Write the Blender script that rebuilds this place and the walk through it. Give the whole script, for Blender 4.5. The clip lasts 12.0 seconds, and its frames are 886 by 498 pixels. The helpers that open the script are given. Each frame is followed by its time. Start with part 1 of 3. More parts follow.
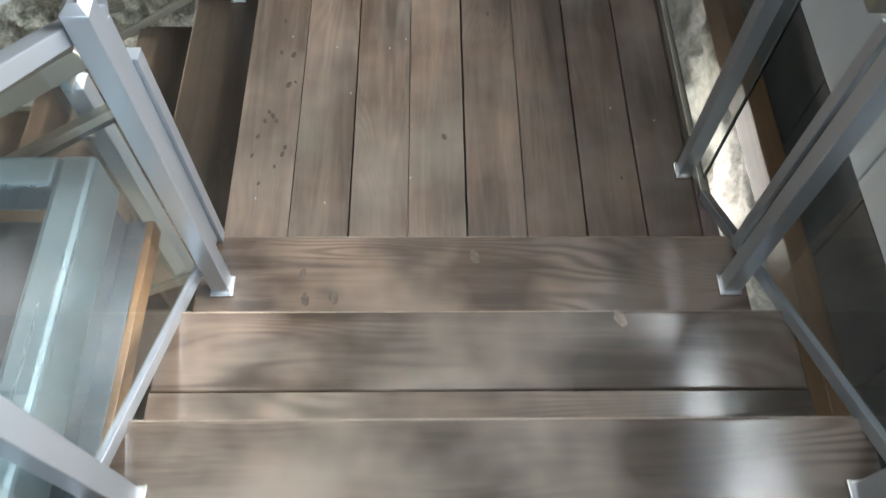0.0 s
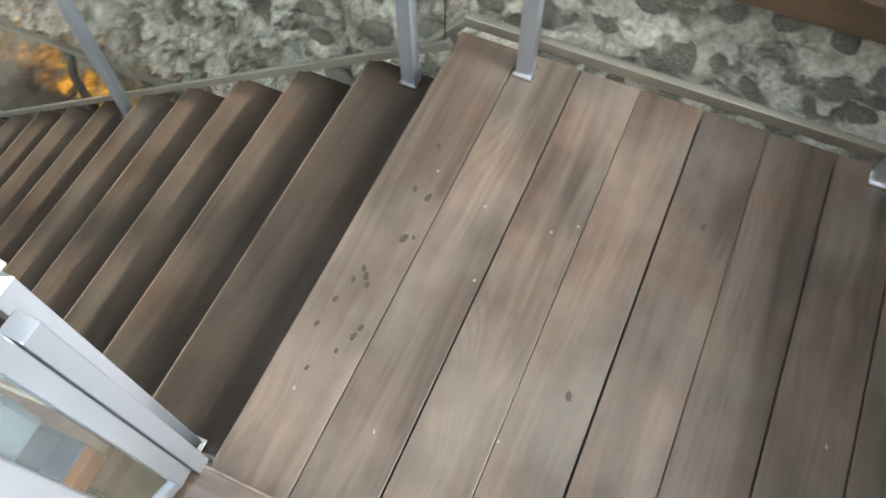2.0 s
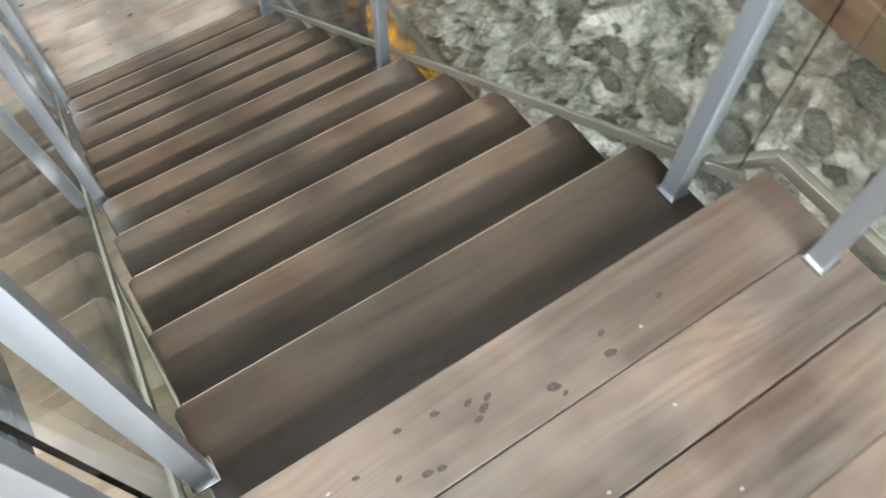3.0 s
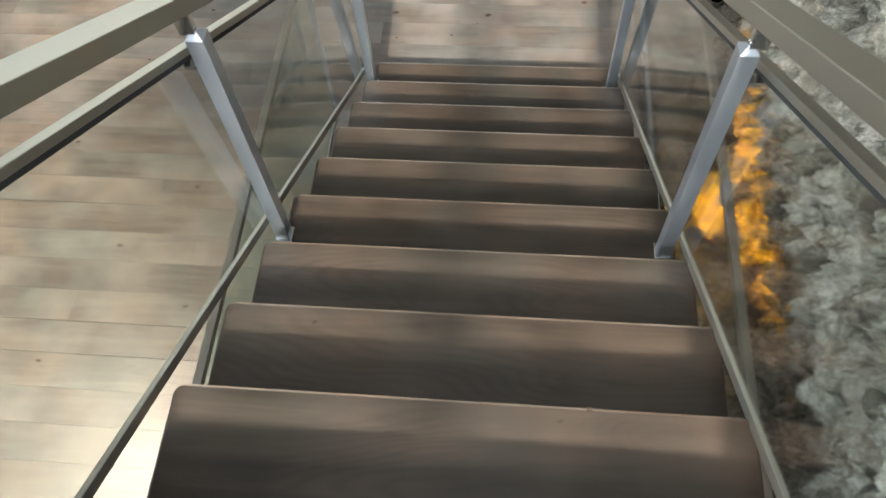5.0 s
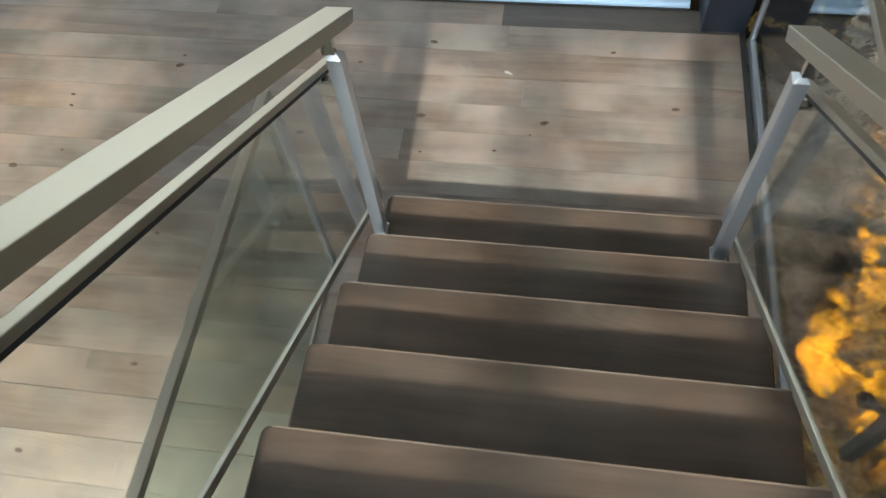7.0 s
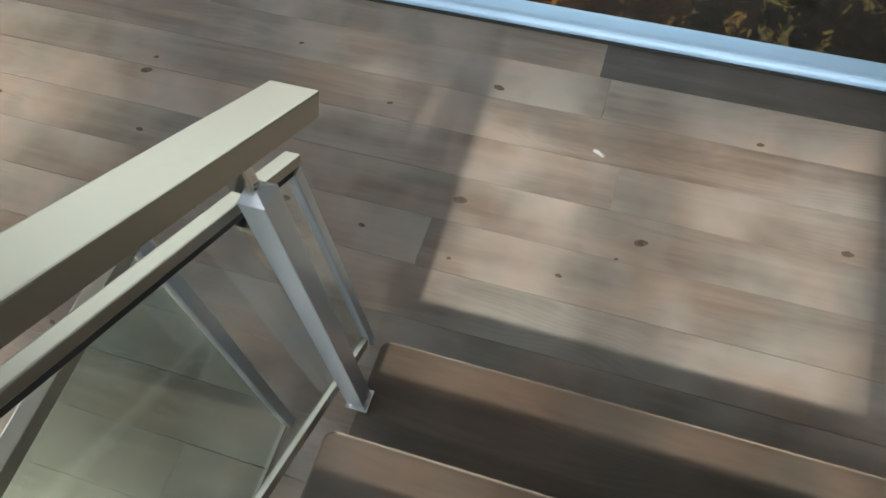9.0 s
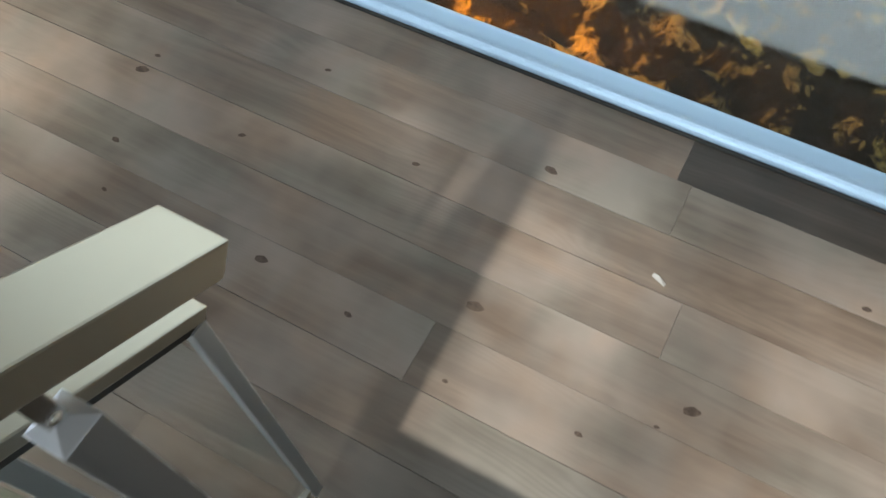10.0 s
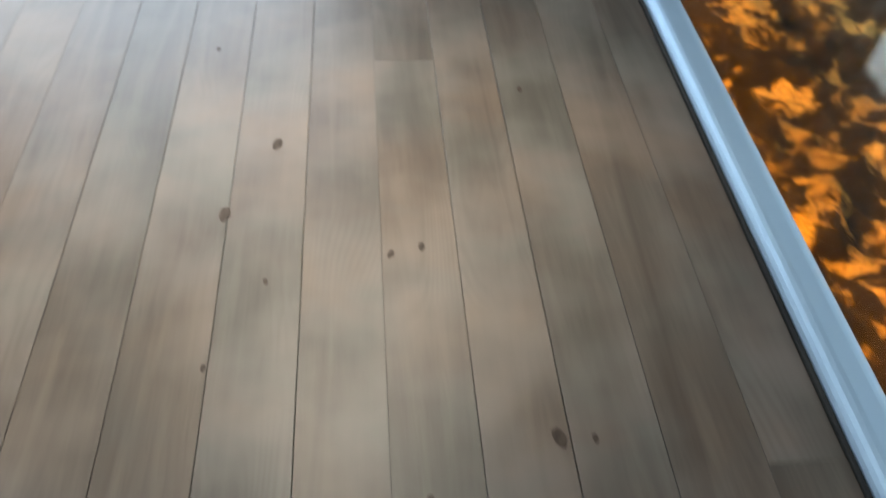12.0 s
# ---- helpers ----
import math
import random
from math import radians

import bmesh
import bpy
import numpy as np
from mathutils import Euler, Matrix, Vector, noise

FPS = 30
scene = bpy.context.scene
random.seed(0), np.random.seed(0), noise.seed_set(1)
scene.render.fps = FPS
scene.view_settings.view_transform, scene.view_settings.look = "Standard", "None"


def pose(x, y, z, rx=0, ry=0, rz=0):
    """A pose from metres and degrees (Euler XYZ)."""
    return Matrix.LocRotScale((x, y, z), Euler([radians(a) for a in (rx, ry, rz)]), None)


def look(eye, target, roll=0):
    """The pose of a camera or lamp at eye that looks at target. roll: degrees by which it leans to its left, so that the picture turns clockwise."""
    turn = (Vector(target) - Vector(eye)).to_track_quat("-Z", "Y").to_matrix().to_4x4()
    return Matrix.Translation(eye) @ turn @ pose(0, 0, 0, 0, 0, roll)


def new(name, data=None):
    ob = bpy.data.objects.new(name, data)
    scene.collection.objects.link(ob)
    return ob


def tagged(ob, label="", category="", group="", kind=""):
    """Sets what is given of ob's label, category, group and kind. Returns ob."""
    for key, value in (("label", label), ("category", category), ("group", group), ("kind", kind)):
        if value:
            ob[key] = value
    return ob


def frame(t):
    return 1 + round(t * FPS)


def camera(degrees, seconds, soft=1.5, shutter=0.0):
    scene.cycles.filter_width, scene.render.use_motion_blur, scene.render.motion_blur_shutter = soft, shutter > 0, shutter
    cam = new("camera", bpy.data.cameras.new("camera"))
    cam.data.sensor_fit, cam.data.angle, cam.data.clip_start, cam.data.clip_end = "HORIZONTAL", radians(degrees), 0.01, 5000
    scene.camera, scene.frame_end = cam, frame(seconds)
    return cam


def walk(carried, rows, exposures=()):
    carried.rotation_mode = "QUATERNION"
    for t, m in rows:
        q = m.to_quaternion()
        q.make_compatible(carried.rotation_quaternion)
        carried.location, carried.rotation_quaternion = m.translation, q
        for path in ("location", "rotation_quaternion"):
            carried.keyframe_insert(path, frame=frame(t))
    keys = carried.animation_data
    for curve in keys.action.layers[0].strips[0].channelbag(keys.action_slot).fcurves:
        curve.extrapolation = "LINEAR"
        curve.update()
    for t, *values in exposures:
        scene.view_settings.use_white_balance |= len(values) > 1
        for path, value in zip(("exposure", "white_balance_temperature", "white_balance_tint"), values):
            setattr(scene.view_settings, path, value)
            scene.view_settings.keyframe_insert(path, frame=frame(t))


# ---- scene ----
cam = camera(60.05, 12.0, 1.5, 0.25)
PATH = [
    (0, pose(0.573, -0.983, 3.950, 29.45, -0.87, -0.61)),
    (0.5, pose(0.573, -0.740, 3.935, 27.85, -0.55, 1.14)),
    (1, pose(0.548, -0.526, 3.911, 27.18, 0.00, 4.98)),
    (1.5, pose(0.579, -0.322, 3.789, 28.38, 0.25, 12.74)),
    (2, pose(0.591, -0.100, 3.686, 28.08, 0.57, 24.14)),
    (2.5, pose(0.491, 0.080, 3.581, 29.23, 1.39, 39.86)),
    (3, pose(0.394, 0.237, 3.408, 29.03, -0.40, 56.66)),
    (3.5, pose(0.198, 0.407, 3.240, 29.75, -0.25, 72.57)),
    (3.7, pose(0.109, 0.444, 3.227, 29.09, 0.32, 77.56)),
    (5.3, pose(-0.504, 0.755, 3.069, 29.31, 2.51, 95.43)),
    (5.5, pose(-0.646, 0.698, 3.016, 29.04, 1.62, 95.47)),
    (6, pose(-0.922, 0.727, 2.874, 30.39, 3.04, 96.74)),
    (6.5, pose(-1.198, 0.696, 2.684, 30.43, 3.64, 97.15)),
    (7, pose(-1.478, 0.634, 2.508, 30.71, 4.11, 97.76)),
    (7.2, pose(-1.563, 0.630, 2.442, 30.87, 4.80, 98.89)),
    (8.8, look((-2.353, 0.507, 1.946), (-3.255, 0.133, 0.200), -7.5)),
    (9, look((-2.451, 0.496, 1.88), (-3.344, 0.101, 0.134), -7.2)),
    (9.5, look((-2.668, 0.427, 1.752), (-3.562, -0.011, 0.017), -4.4)),
    (10, look((-2.876, 0.382, 1.607), (-3.745, -0.104, -0.127), -1.0)),
    (10.5, look((-3.111, 0.291, 1.474), (-3.893, -0.307, -0.268), 0.5)),
    (11, pose(-3.281, 0.145, 1.336, 30.41, -1.74, 142.79)),
    (11.5, pose(-3.419, -0.129, 1.211, 34.42, -3.13, 159.15)),
    (12, pose(-3.508, -0.498, 1.198, 40.79, -1.82, 175.26)),
]
walk(cam, PATH, [(0, 0.38), (1.0, 0.45), (2.0, 0.8), (3, 1.08), (3.6, 1.1), (5.5, 0.6), (7, 0.62), (9, 0.56), (10.5, 0.5), (11.5, 0.28), (12, 0.02)])

# ---- light ----
world = bpy.data.worlds.new("world")
scene.world = world
world.use_nodes = True
wn = world.node_tree.nodes
sky = wn.new("ShaderNodeTexSky")
sky.sky_type, sky.sun_disc = "NISHITA", False
sky.sun_elevation, sky.sun_rotation = radians(41), radians(90)
wn["Background"].inputs[1].default_value = 0.12
world.node_tree.links.new(sky.outputs[0], wn["Background"].inputs[0])


def window_light(eye, target, w, h, watts, colour):
    lamp = bpy.data.lights.new("window_light", "AREA")
    lamp.shape, lamp.size, lamp.size_y, lamp.energy, lamp.color = "RECTANGLE", w, h, watts, colour
    new("window_light", lamp).matrix_basis = look(eye, target)


# daylight: sun through the east window, sky through the south and west windows
sun = bpy.data.lights.new("sun", "SUN")
sun.energy, sun.angle, sun.color = 5.0, radians(2.5), (1.0, 0.95, 0.88)
new("sun", sun).matrix_basis = look((5.0, 0.62, 5.0 * math.tan(radians(41))), (0, 0.55, 0))
# roof opening is unseen, added to brighten the rock wall and upper treads
window_light((0.6, -2.3, 5.93), (0.3, -1.5, 0.0), 2.0, 2.0, 62, (0.95, 0.97, 1.0))
window_light((2.25, 0.4, 4.5), (0.0, 0.4, 4.3), 2.0, 1.95, 460, (0.92, 0.95, 0.98))
window_light((-1.5, -6.25, 2.2), (-1.5, 0.0, 1.6), 3.4, 2.6, 190, (0.8, 0.9, 1.0))
window_light((-7.42, -1.9, 1.5), (0.0, -1.9, 1.5), 6.8, 1.8, 70, (0.84, 0.95, 0.94))


def lamp_light(name, kind, at, aim, watts, colour, size=0.05, cone=60.0):
    lamp = bpy.data.lights.new(name, kind)
    lamp.energy, lamp.color = watts, colour
    if kind == "AREA":
        lamp.shape, lamp.size = "DISK", size
    else:
        lamp.shadow_soft_size = size
    if kind == "SPOT":
        lamp.spot_size, lamp.spot_blend = radians(cone), 0.9
    new(name, lamp).matrix_basis = look(at, aim)
    return lamp


# unseen warm spots added to lay bright pools on the lower hall floor
lamp_light("warm_pool_light", "SPOT", (-1.9, -3.1, 5.85), (-1.5, -1.6, 0), 1900, (1.0, 0.89, 0.7), 0.15, 33)
lamp_light("warm_pool_light", "SPOT", (-2.9, -3.4, 5.85), (-3.45, -1.8, 0), 1900, (1.0, 0.9, 0.74), 0.3, 15)
# amber floods on the excavated rock
lamp_light("amber_light", "SPOT", (-3.3, 1.9, -1.56), (-3.28, 2.3, -1.2), 270, (1.0, 0.40, 0.002), 0.03, 135)
strip = lamp_light("amber_light", "AREA", (-4.47, -1.9, -0.16), (-5.0, -1.9, -0.42), 85, (1.0, 0.34, 0.001))
strip.shape, strip.size, strip.size_y = "RECTANGLE", 3.4, 0.03
# unseen light added below the landing's edge to brighten the white stone
wash = lamp_light("stone_fill_light", "AREA", (1.425, 0.6, 1.72), (1.58, 0.6, 1.95), 3.0, (1.0, 0.96, 0.9))
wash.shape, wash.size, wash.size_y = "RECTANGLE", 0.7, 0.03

# ---- constants ----
RISE, GOING, LAND = 0.175, 0.277, 2.1
GOING_UP = 0.289
WIDE = (0.045, 1.265)


# ---- materials ----
def mat(name):
    m = bpy.data.materials.new(name)
    m.use_nodes = True
    nt = m.node_tree
    return m, nt, nt.nodes["Principled BSDF"]


def node(nt, kind, **vals):
    n = nt.nodes.new(kind)
    for k, v in vals.items():
        n.inputs[k].default_value = v
    return n


def ramp(nt, src, stops):
    r = nt.nodes.new("ShaderNodeValToRGB")
    while len(r.color_ramp.elements) < len(stops):
        r.color_ramp.elements.new(0.5)
    for e, (p, c) in zip(r.color_ramp.elements, stops):
        e.position, e.color = p, (*c, 1)
    nt.links.new(src, r.inputs[0])
    return r.outputs[0]


def mix(nt, fac, a, b, mode="MIX"):
    m = nt.nodes.new("ShaderNodeMix")
    m.data_type, m.blend_type = "RGBA", mode
    for sock, v in ((m.inputs[0], fac), (m.inputs[6], a), (m.inputs[7], b)):
        if hasattr(v, "links") or isinstance(v, bpy.types.NodeSocket):
            nt.links.new(v, sock)
        elif isinstance(v, (int, float)):
            sock.default_value = v
        else:
            sock.default_value = (*v, 1)
    return m.outputs[2]


def coords(nt, scale=(1, 1, 1), jitter=True):
    tc = nt.nodes.new("ShaderNodeTexCoord")
    mp = nt.nodes.new("ShaderNodeMapping")
    mp.inputs["Scale"].default_value = scale
    nt.links.new(tc.outputs["Object"], mp.inputs["Vector"])
    if jitter:
        oi = nt.nodes.new("ShaderNodeObjectInfo")
        mu = nt.nodes.new("ShaderNodeMath")
        mu.operation = "MULTIPLY"
        mu.inputs[1].default_value = 40.0
        nt.links.new(oi.outputs["Random"], mu.inputs[0])
        nt.links.new(mu.outputs[0], mp.inputs["Location"])
        return mp.outputs[0], oi.outputs["Random"]
    return mp.outputs[0], None


def noise_tex(nt, vec, scale, detail=4.0, rough=0.55, dist=0.0):
    n = nt.nodes.new("ShaderNodeTexNoise")
    for k, v in (("Scale", scale), ("Detail", detail), ("Roughness", rough), ("Distortion", dist)):
        n.inputs[k].default_value = v
    nt.links.new(vec, n.inputs["Vector"])
    return n.outputs["Fac"]


def bump(nt, bsdf, src, strength, dist=0.002):
    b = nt.nodes.new("ShaderNodeBump")
    b.inputs["Strength"].default_value, b.inputs["Distance"].default_value = strength, dist
    nt.links.new(src, b.inputs["Height"])
    nt.links.new(b.outputs[0], bsdf.inputs["Normal"])


def wood(name, dark, mid, light, grain_axis, rough=(0.35, 0.55), worn=0.35, vary=0.15, rings=0.22, patch=1.0):
    """Stained boards; grain runs along grain_axis (0 x, 1 y)."""
    m, nt, b = mat(name)
    sc = [1.0, 1.0, 1.0]
    sc[grain_axis] = 0.07
    vec, rnd = coords(nt, sc)
    vec2, _ = coords(nt, (1, 1, 1))
    fine = noise_tex(nt, vec, 90, 5, 0.6, 0.4)
    broad = noise_tex(nt, vec, 14, 3, 0.5, 1.2)
    blotch = noise_tex(nt, vec2, 3.2, 3, 0.5)
    colour = mix(nt, ramp(nt, broad, ((0.3, (0, 0, 0)), (0.7, (1, 1, 1)))), dark, mid)
    colour = mix(nt, ramp(nt, fine, ((0.45, (0, 0, 0)), (0.75, (0.55, 0.55, 0.55)))), colour, dark)
    colour = mix(nt, ramp(nt, blotch, ((0.5 - 0.1 * patch, (0, 0, 0)), (0.56 + 0.12 * patch, (worn, worn, worn)))), colour, light)
    # arched growth rings, strong in places only
    sr = [1.0, 1.0, 1.0]
    sr[grain_axis] = 0.2
    rvec, _ = coords(nt, sr)
    fig = noise_tex(nt, rvec, 4.0, 2, 0.4, 0.3)
    pp = nt.nodes.new("ShaderNodeMath")
    pp.operation = "PINGPONG"
    pp.inputs[1].default_value = 0.016
    # rings run along the board and bend into arches
    sep = nt.nodes.new("ShaderNodeSeparateXYZ")
    nt.links.new(vec2, sep.inputs[0])
    lean = nt.nodes.new("ShaderNodeMath")
    lean.operation = "MULTIPLY_ADD"
    lean.inputs[1].default_value = 1.6
    nt.links.new(sep.outputs[1 - grain_axis], lean.inputs[0])
    nt.links.new(fig, lean.inputs[2])
    nt.links.new(lean.outputs[0], pp.inputs[0])
    mk = nt.nodes.new("ShaderNodeMapRange")
    mk.inputs["From Max"].default_value = 0.016
    nt.links.new(pp.outputs[0], mk.inputs["Value"])
    spot = ramp(nt, noise_tex(nt, vec2, 2.1, 2, 0.5), ((0.46, (0, 0, 0)), (0.62, (rings, rings, rings))))
    lines = mix(nt, 1.0, ramp(nt, mk.outputs[0], ((0.3, (0, 0, 0)), (0.85, (1, 1, 1)))), spot, "MULTIPLY")
    colour = mix(nt, lines, colour, dark)
    hue = noise_tex(nt, vec2, 2.6, 3, 0.6, 0.4)
    colour = mix(nt, 1.0, colour, ramp(nt, hue, ((0.36, (0.88, 0.96, 0.97)), (0.5, (1.0, 1.0, 1.0)), (0.64, (1.07, 0.99, 0.92)))), "MULTIPLY")
    hsv = nt.nodes.new("ShaderNodeHueSaturation")
    mr = nt.nodes.new("ShaderNodeMapRange")
    mr.inputs["To Min"].default_value, mr.inputs["To Max"].default_value = 1 - vary, 1 + vary
    nt.links.new(rnd, mr.inputs["Value"])
    nt.links.new(mr.outputs[0], hsv.inputs["Value"])
    nt.links.new(colour, hsv.inputs["Color"])
    colour = hsv.outputs[0]
    nt.links.new(colour, b.inputs["Base Color"])
    rr = nt.nodes.new("ShaderNodeMapRange")
    rr.inputs["To Min"].default_value, rr.inputs["To Max"].default_value = rough
    nt.links.new(blotch, rr.inputs["Value"])
    nt.links.new(rr.outputs[0], b.inputs["Roughness"])
    bump(nt, b, fine, 0.25, 0.001)
    return m


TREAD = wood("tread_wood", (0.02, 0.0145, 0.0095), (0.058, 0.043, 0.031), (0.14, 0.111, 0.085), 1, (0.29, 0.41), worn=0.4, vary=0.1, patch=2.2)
TREAD_X = wood("upper_tread_wood", (0.024, 0.017, 0.012), (0.08, 0.06, 0.047), (0.2, 0.162, 0.132), 0, (0.11, 0.28), worn=0.7, rings=0.5)
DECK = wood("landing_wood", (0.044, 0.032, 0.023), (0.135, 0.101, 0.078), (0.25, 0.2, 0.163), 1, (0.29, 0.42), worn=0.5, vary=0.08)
FLOOR = wood("floor_wood", (0.09, 0.073, 0.058), (0.155, 0.13, 0.106), (0.22, 0.19, 0.16), 1, (0.29, 0.41), worn=0.8, vary=0.045, rings=0.2)
DARKBOARD = wood("dark_board_wood", (0.026, 0.023, 0.019), (0.06, 0.052, 0.044), (0.09, 0.08, 0.07), 1, (0.3, 0.45), worn=0.4)
TIMBER_X = wood("ledge_wood", (0.06, 0.034, 0.016), (0.13, 0.075, 0.037), (0.18, 0.115, 0.06), 0)
TIMBER = wood("beam_wood", (0.06, 0.034, 0.016), (0.13, 0.075, 0.037), (0.18, 0.115, 0.06), 1)


def metal(name, colour, rough, streak, amount=1.0):
    m, nt, b = mat(name)
    vec, _ = coords(nt, streak)
    g = noise_tex(nt, vec, 60, 4)
    big = noise_tex(nt, vec, 2, 3)
    nt.links.new(mix(nt, big, colour, [c * 0.88 for c in colour]), b.inputs["Base Color"])
    b.inputs["Metallic"].default_value = amount
    rr = nt.nodes.new("ShaderNodeMapRange")
    rr.inputs["To Min"].default_value, rr.inputs["To Max"].default_value = rough - 0.03, rough + 0.04
    nt.links.new(g, rr.inputs["Value"])
    nt.links.new(rr.outputs[0], b.inputs["Roughness"])
    return m


STEEL = metal("satin_steel", (0.55, 0.61, 0.67), 0.3, (1, 1, 1), 0.86)
RAIL = metal("brushed_handrail", (0.4, 0.38, 0.315), 0.38, (1, 1, 1), 0.85)
CHROME = metal("polished_steel", (0.75, 0.75, 0.74), 0.16, (1, 1, 1))

GLASS, nt, b = mat("railing_glass")
b.inputs["Base Color"].default_value = (0.95, 0.985, 0.97, 1)
b.inputs["Transmission Weight"].default_value, b.inputs["Roughness"].default_value = 1.0, 0.02
b.inputs["IOR"].default_value = 1.45


HAZED, nt, b = mat("scuffed_floor_glass")
b.inputs["Base Color"].default_value = (0.93, 0.98, 0.95, 1)
b.inputs["Transmission Weight"].default_value, b.inputs["IOR"].default_value = 1.0, 1.45
vec, _ = coords(nt)
nt.links.new(ramp(nt, noise_tex(nt, vec, 5, 6, 0.65), ((0.35, (0.02, 0.02, 0.02)), (0.7, (0.06, 0.06, 0.06)))), b.inputs["Roughness"])

GREEN, nt, b = mat("green_glass")
b.inputs["Base Color"].default_value = (0.74, 0.88, 0.83, 1)
b.inputs["Transmission Weight"].default_value, b.inputs["Roughness"].default_value = 1.0, 0.03
b.inputs["IOR"].default_value = 1.45


def rock_mat(name, stops, scale, bumpy=0.9, fleck=(0.05, 0.048, 0.04), tint=(0.2, 0.17, 0.12), gloss=0.4):
    m, nt, b = mat(name)
    vec, _ = coords(nt, (1, 1, 1), False)
    a = noise_tex(nt, vec, scale, 8, 0.65, 0.6)
    f = noise_tex(nt, vec, scale * 7, 6, 0.7)
    g = noise_tex(nt, vec, scale * 0.35, 3, 0.5)
    c = ramp(nt, a, stops)
    # the fleck colour fills the hollows of the bump
    c = mix(nt, ramp(nt, f, ((0.35, (0.6, 0.6, 0.6)), (0.6, (0, 0, 0)))), c, fleck)
    c = mix(nt, ramp(nt, g, ((0.4, (0, 0, 0)), (0.65, (0.5, 0.5, 0.5)))), c, tint)
    nt.links.new(c, b.inputs["Base Color"])
    b.inputs["Roughness"].default_value, b.inputs["Specular IOR Level"].default_value = 0.85, gloss
    bump(nt, b, f, bumpy, 0.02)
    return m


# steep ramp paints shadowed hollows and bright ridges into the pale mortar
ROCK = rock_mat("shade_mottled_mortar", ((0.36, (0.07, 0.068, 0.052)), (0.45, (0.36, 0.355, 0.28)), (0.54, (0.78, 0.76, 0.65))), 6.5, 1.0, (0.07, 0.068, 0.054), (0.36, 0.3, 0.22))
# amber-lit ridges and the unlit rock between are painted into this colour
LIT_WETROCK = rock_mat("wet_rock_lit_veins", ((0.4, (0.010, 0.008, 0.006)), (0.53, (0.014, 0.010, 0.005)), (0.6, (0.4, 0.29, 0.09))), 7, 1.0, (0.012, 0.01, 0.008), (0.02, 0.017, 0.012), 0.06)
STONE = rock_mat("field_stone", ((0.35, (0.13, 0.128, 0.104)), (0.5, (0.27, 0.265, 0.215)), (0.62, (0.55, 0.54, 0.45))), 8, 0.9, (0.08, 0.078, 0.062), (0.3, 0.27, 0.2))
SLATE = metal("slate_sheet", (0.09, 0.115, 0.135), 0.35, (1, 1, 1), 0.6)
LEDGE = metal("ledge_steel", (0.3, 0.42, 0.48), 0.28, (1, 0.05, 1), 0.9)
TIMBER_G = wood("grey_skirting", (0.12, 0.10, 0.10), (0.2, 0.17, 0.165), (0.28, 0.24, 0.23), 1)
PLASTER = rock_mat("white_wash", ((0.2, (0.5, 0.5, 0.46)), (0.6, (0.75, 0.75, 0.71)), (0.8, (0.8, 0.8, 0.77))), 4, 0.6)

DARK, nt, b = mat("dark_paint")
vec, _ = coords(nt)
nt.links.new(ramp(nt, noise_tex(nt, vec, 6), ((0.3, (0.012, 0.014, 0.014)), (0.7, (0.03, 0.033, 0.03)))), b.inputs["Base Color"])
b.inputs["Roughness"].default_value = 0.75

PALE, nt, b = mat("pale_grey_paint")
vec, _ = coords(nt)
nt.links.new(ramp(nt, noise_tex(nt, vec, 3, 5), ((0.3, (0.38, 0.4, 0.41)), (0.7, (0.46, 0.48, 0.49)))), b.inputs["Base Color"])
b.inputs["Roughness"].default_value = 0.35

# the blue of reflected sky is tinted into this steel
SKYRAIL = metal("sky_tinted_steel", (0.44, 0.63, 0.8), 0.58, (1, 1, 1), 0.62)
NAVY, nt, b = mat("navy_paint")
b.inputs["Base Color"].default_value, b.inputs["Roughness"].default_value = (0.012, 0.018, 0.028, 1), 0.4
WORN = wood("worn_edge_wood", (0.07, 0.052, 0.038), (0.17, 0.132, 0.098), (0.33, 0.28, 0.22), 1)
KNOT, nt, b = mat("knot_wood")
vec, _ = coords(nt)
nt.links.new(ramp(nt, noise_tex(nt, vec, 1.5), ((0.3, (0.042, 0.031, 0.023)), (0.7, (0.09, 0.068, 0.053)))), b.inputs["Base Color"])
b.inputs["Roughness"].default_value, b.inputs["Specular IOR Level"].default_value = 0.6, 0.2
STAIN, nt, b = mat("faded_stain")
vec, _ = coords(nt)
nt.links.new(ramp(nt, noise_tex(nt, vec, 1.5), ((0.3, (0.03, 0.022, 0.017)), (0.7, (0.06, 0.045, 0.036)))), b.inputs["Base Color"])
b.inputs["Roughness"].default_value = 0.45
AMBER, nt, b = mat("amber_bulb")
b.inputs["Base Color"].default_value = (0.8, 0.4, 0.05, 1)
b.inputs["Emission Color"].default_value, b.inputs["Emission Strength"].default_value = (1.0, 0.42, 0.03, 1), 8.0
PAPER, nt, b = mat("white_paper")
b.inputs["Base Color"].default_value, b.inputs["Roughness"].default_value = (0.3, 0.3, 0.28, 1), 0.8

CEIL, nt, b = mat("ceiling_paint")
vec, _ = coords(nt)
nt.links.new(ramp(nt, noise_tex(nt, vec, 2, 6), ((0.3, (0.36, 0.355, 0.34)), (0.7, (0.42, 0.415, 0.4)))), b.inputs["Base Color"])
b.inputs["Roughness"].default_value = 0.9
WALL, nt, b = mat("wall_paint")
vec, _ = coords(nt)
nt.links.new(ramp(nt, noise_tex(nt, vec, 3, 6), ((0.3, (0.16, 0.155, 0.145)), (0.7, (0.22, 0.215, 0.2)))), b.inputs["Base Color"])
b.inputs["Roughness"].default_value = 0.9


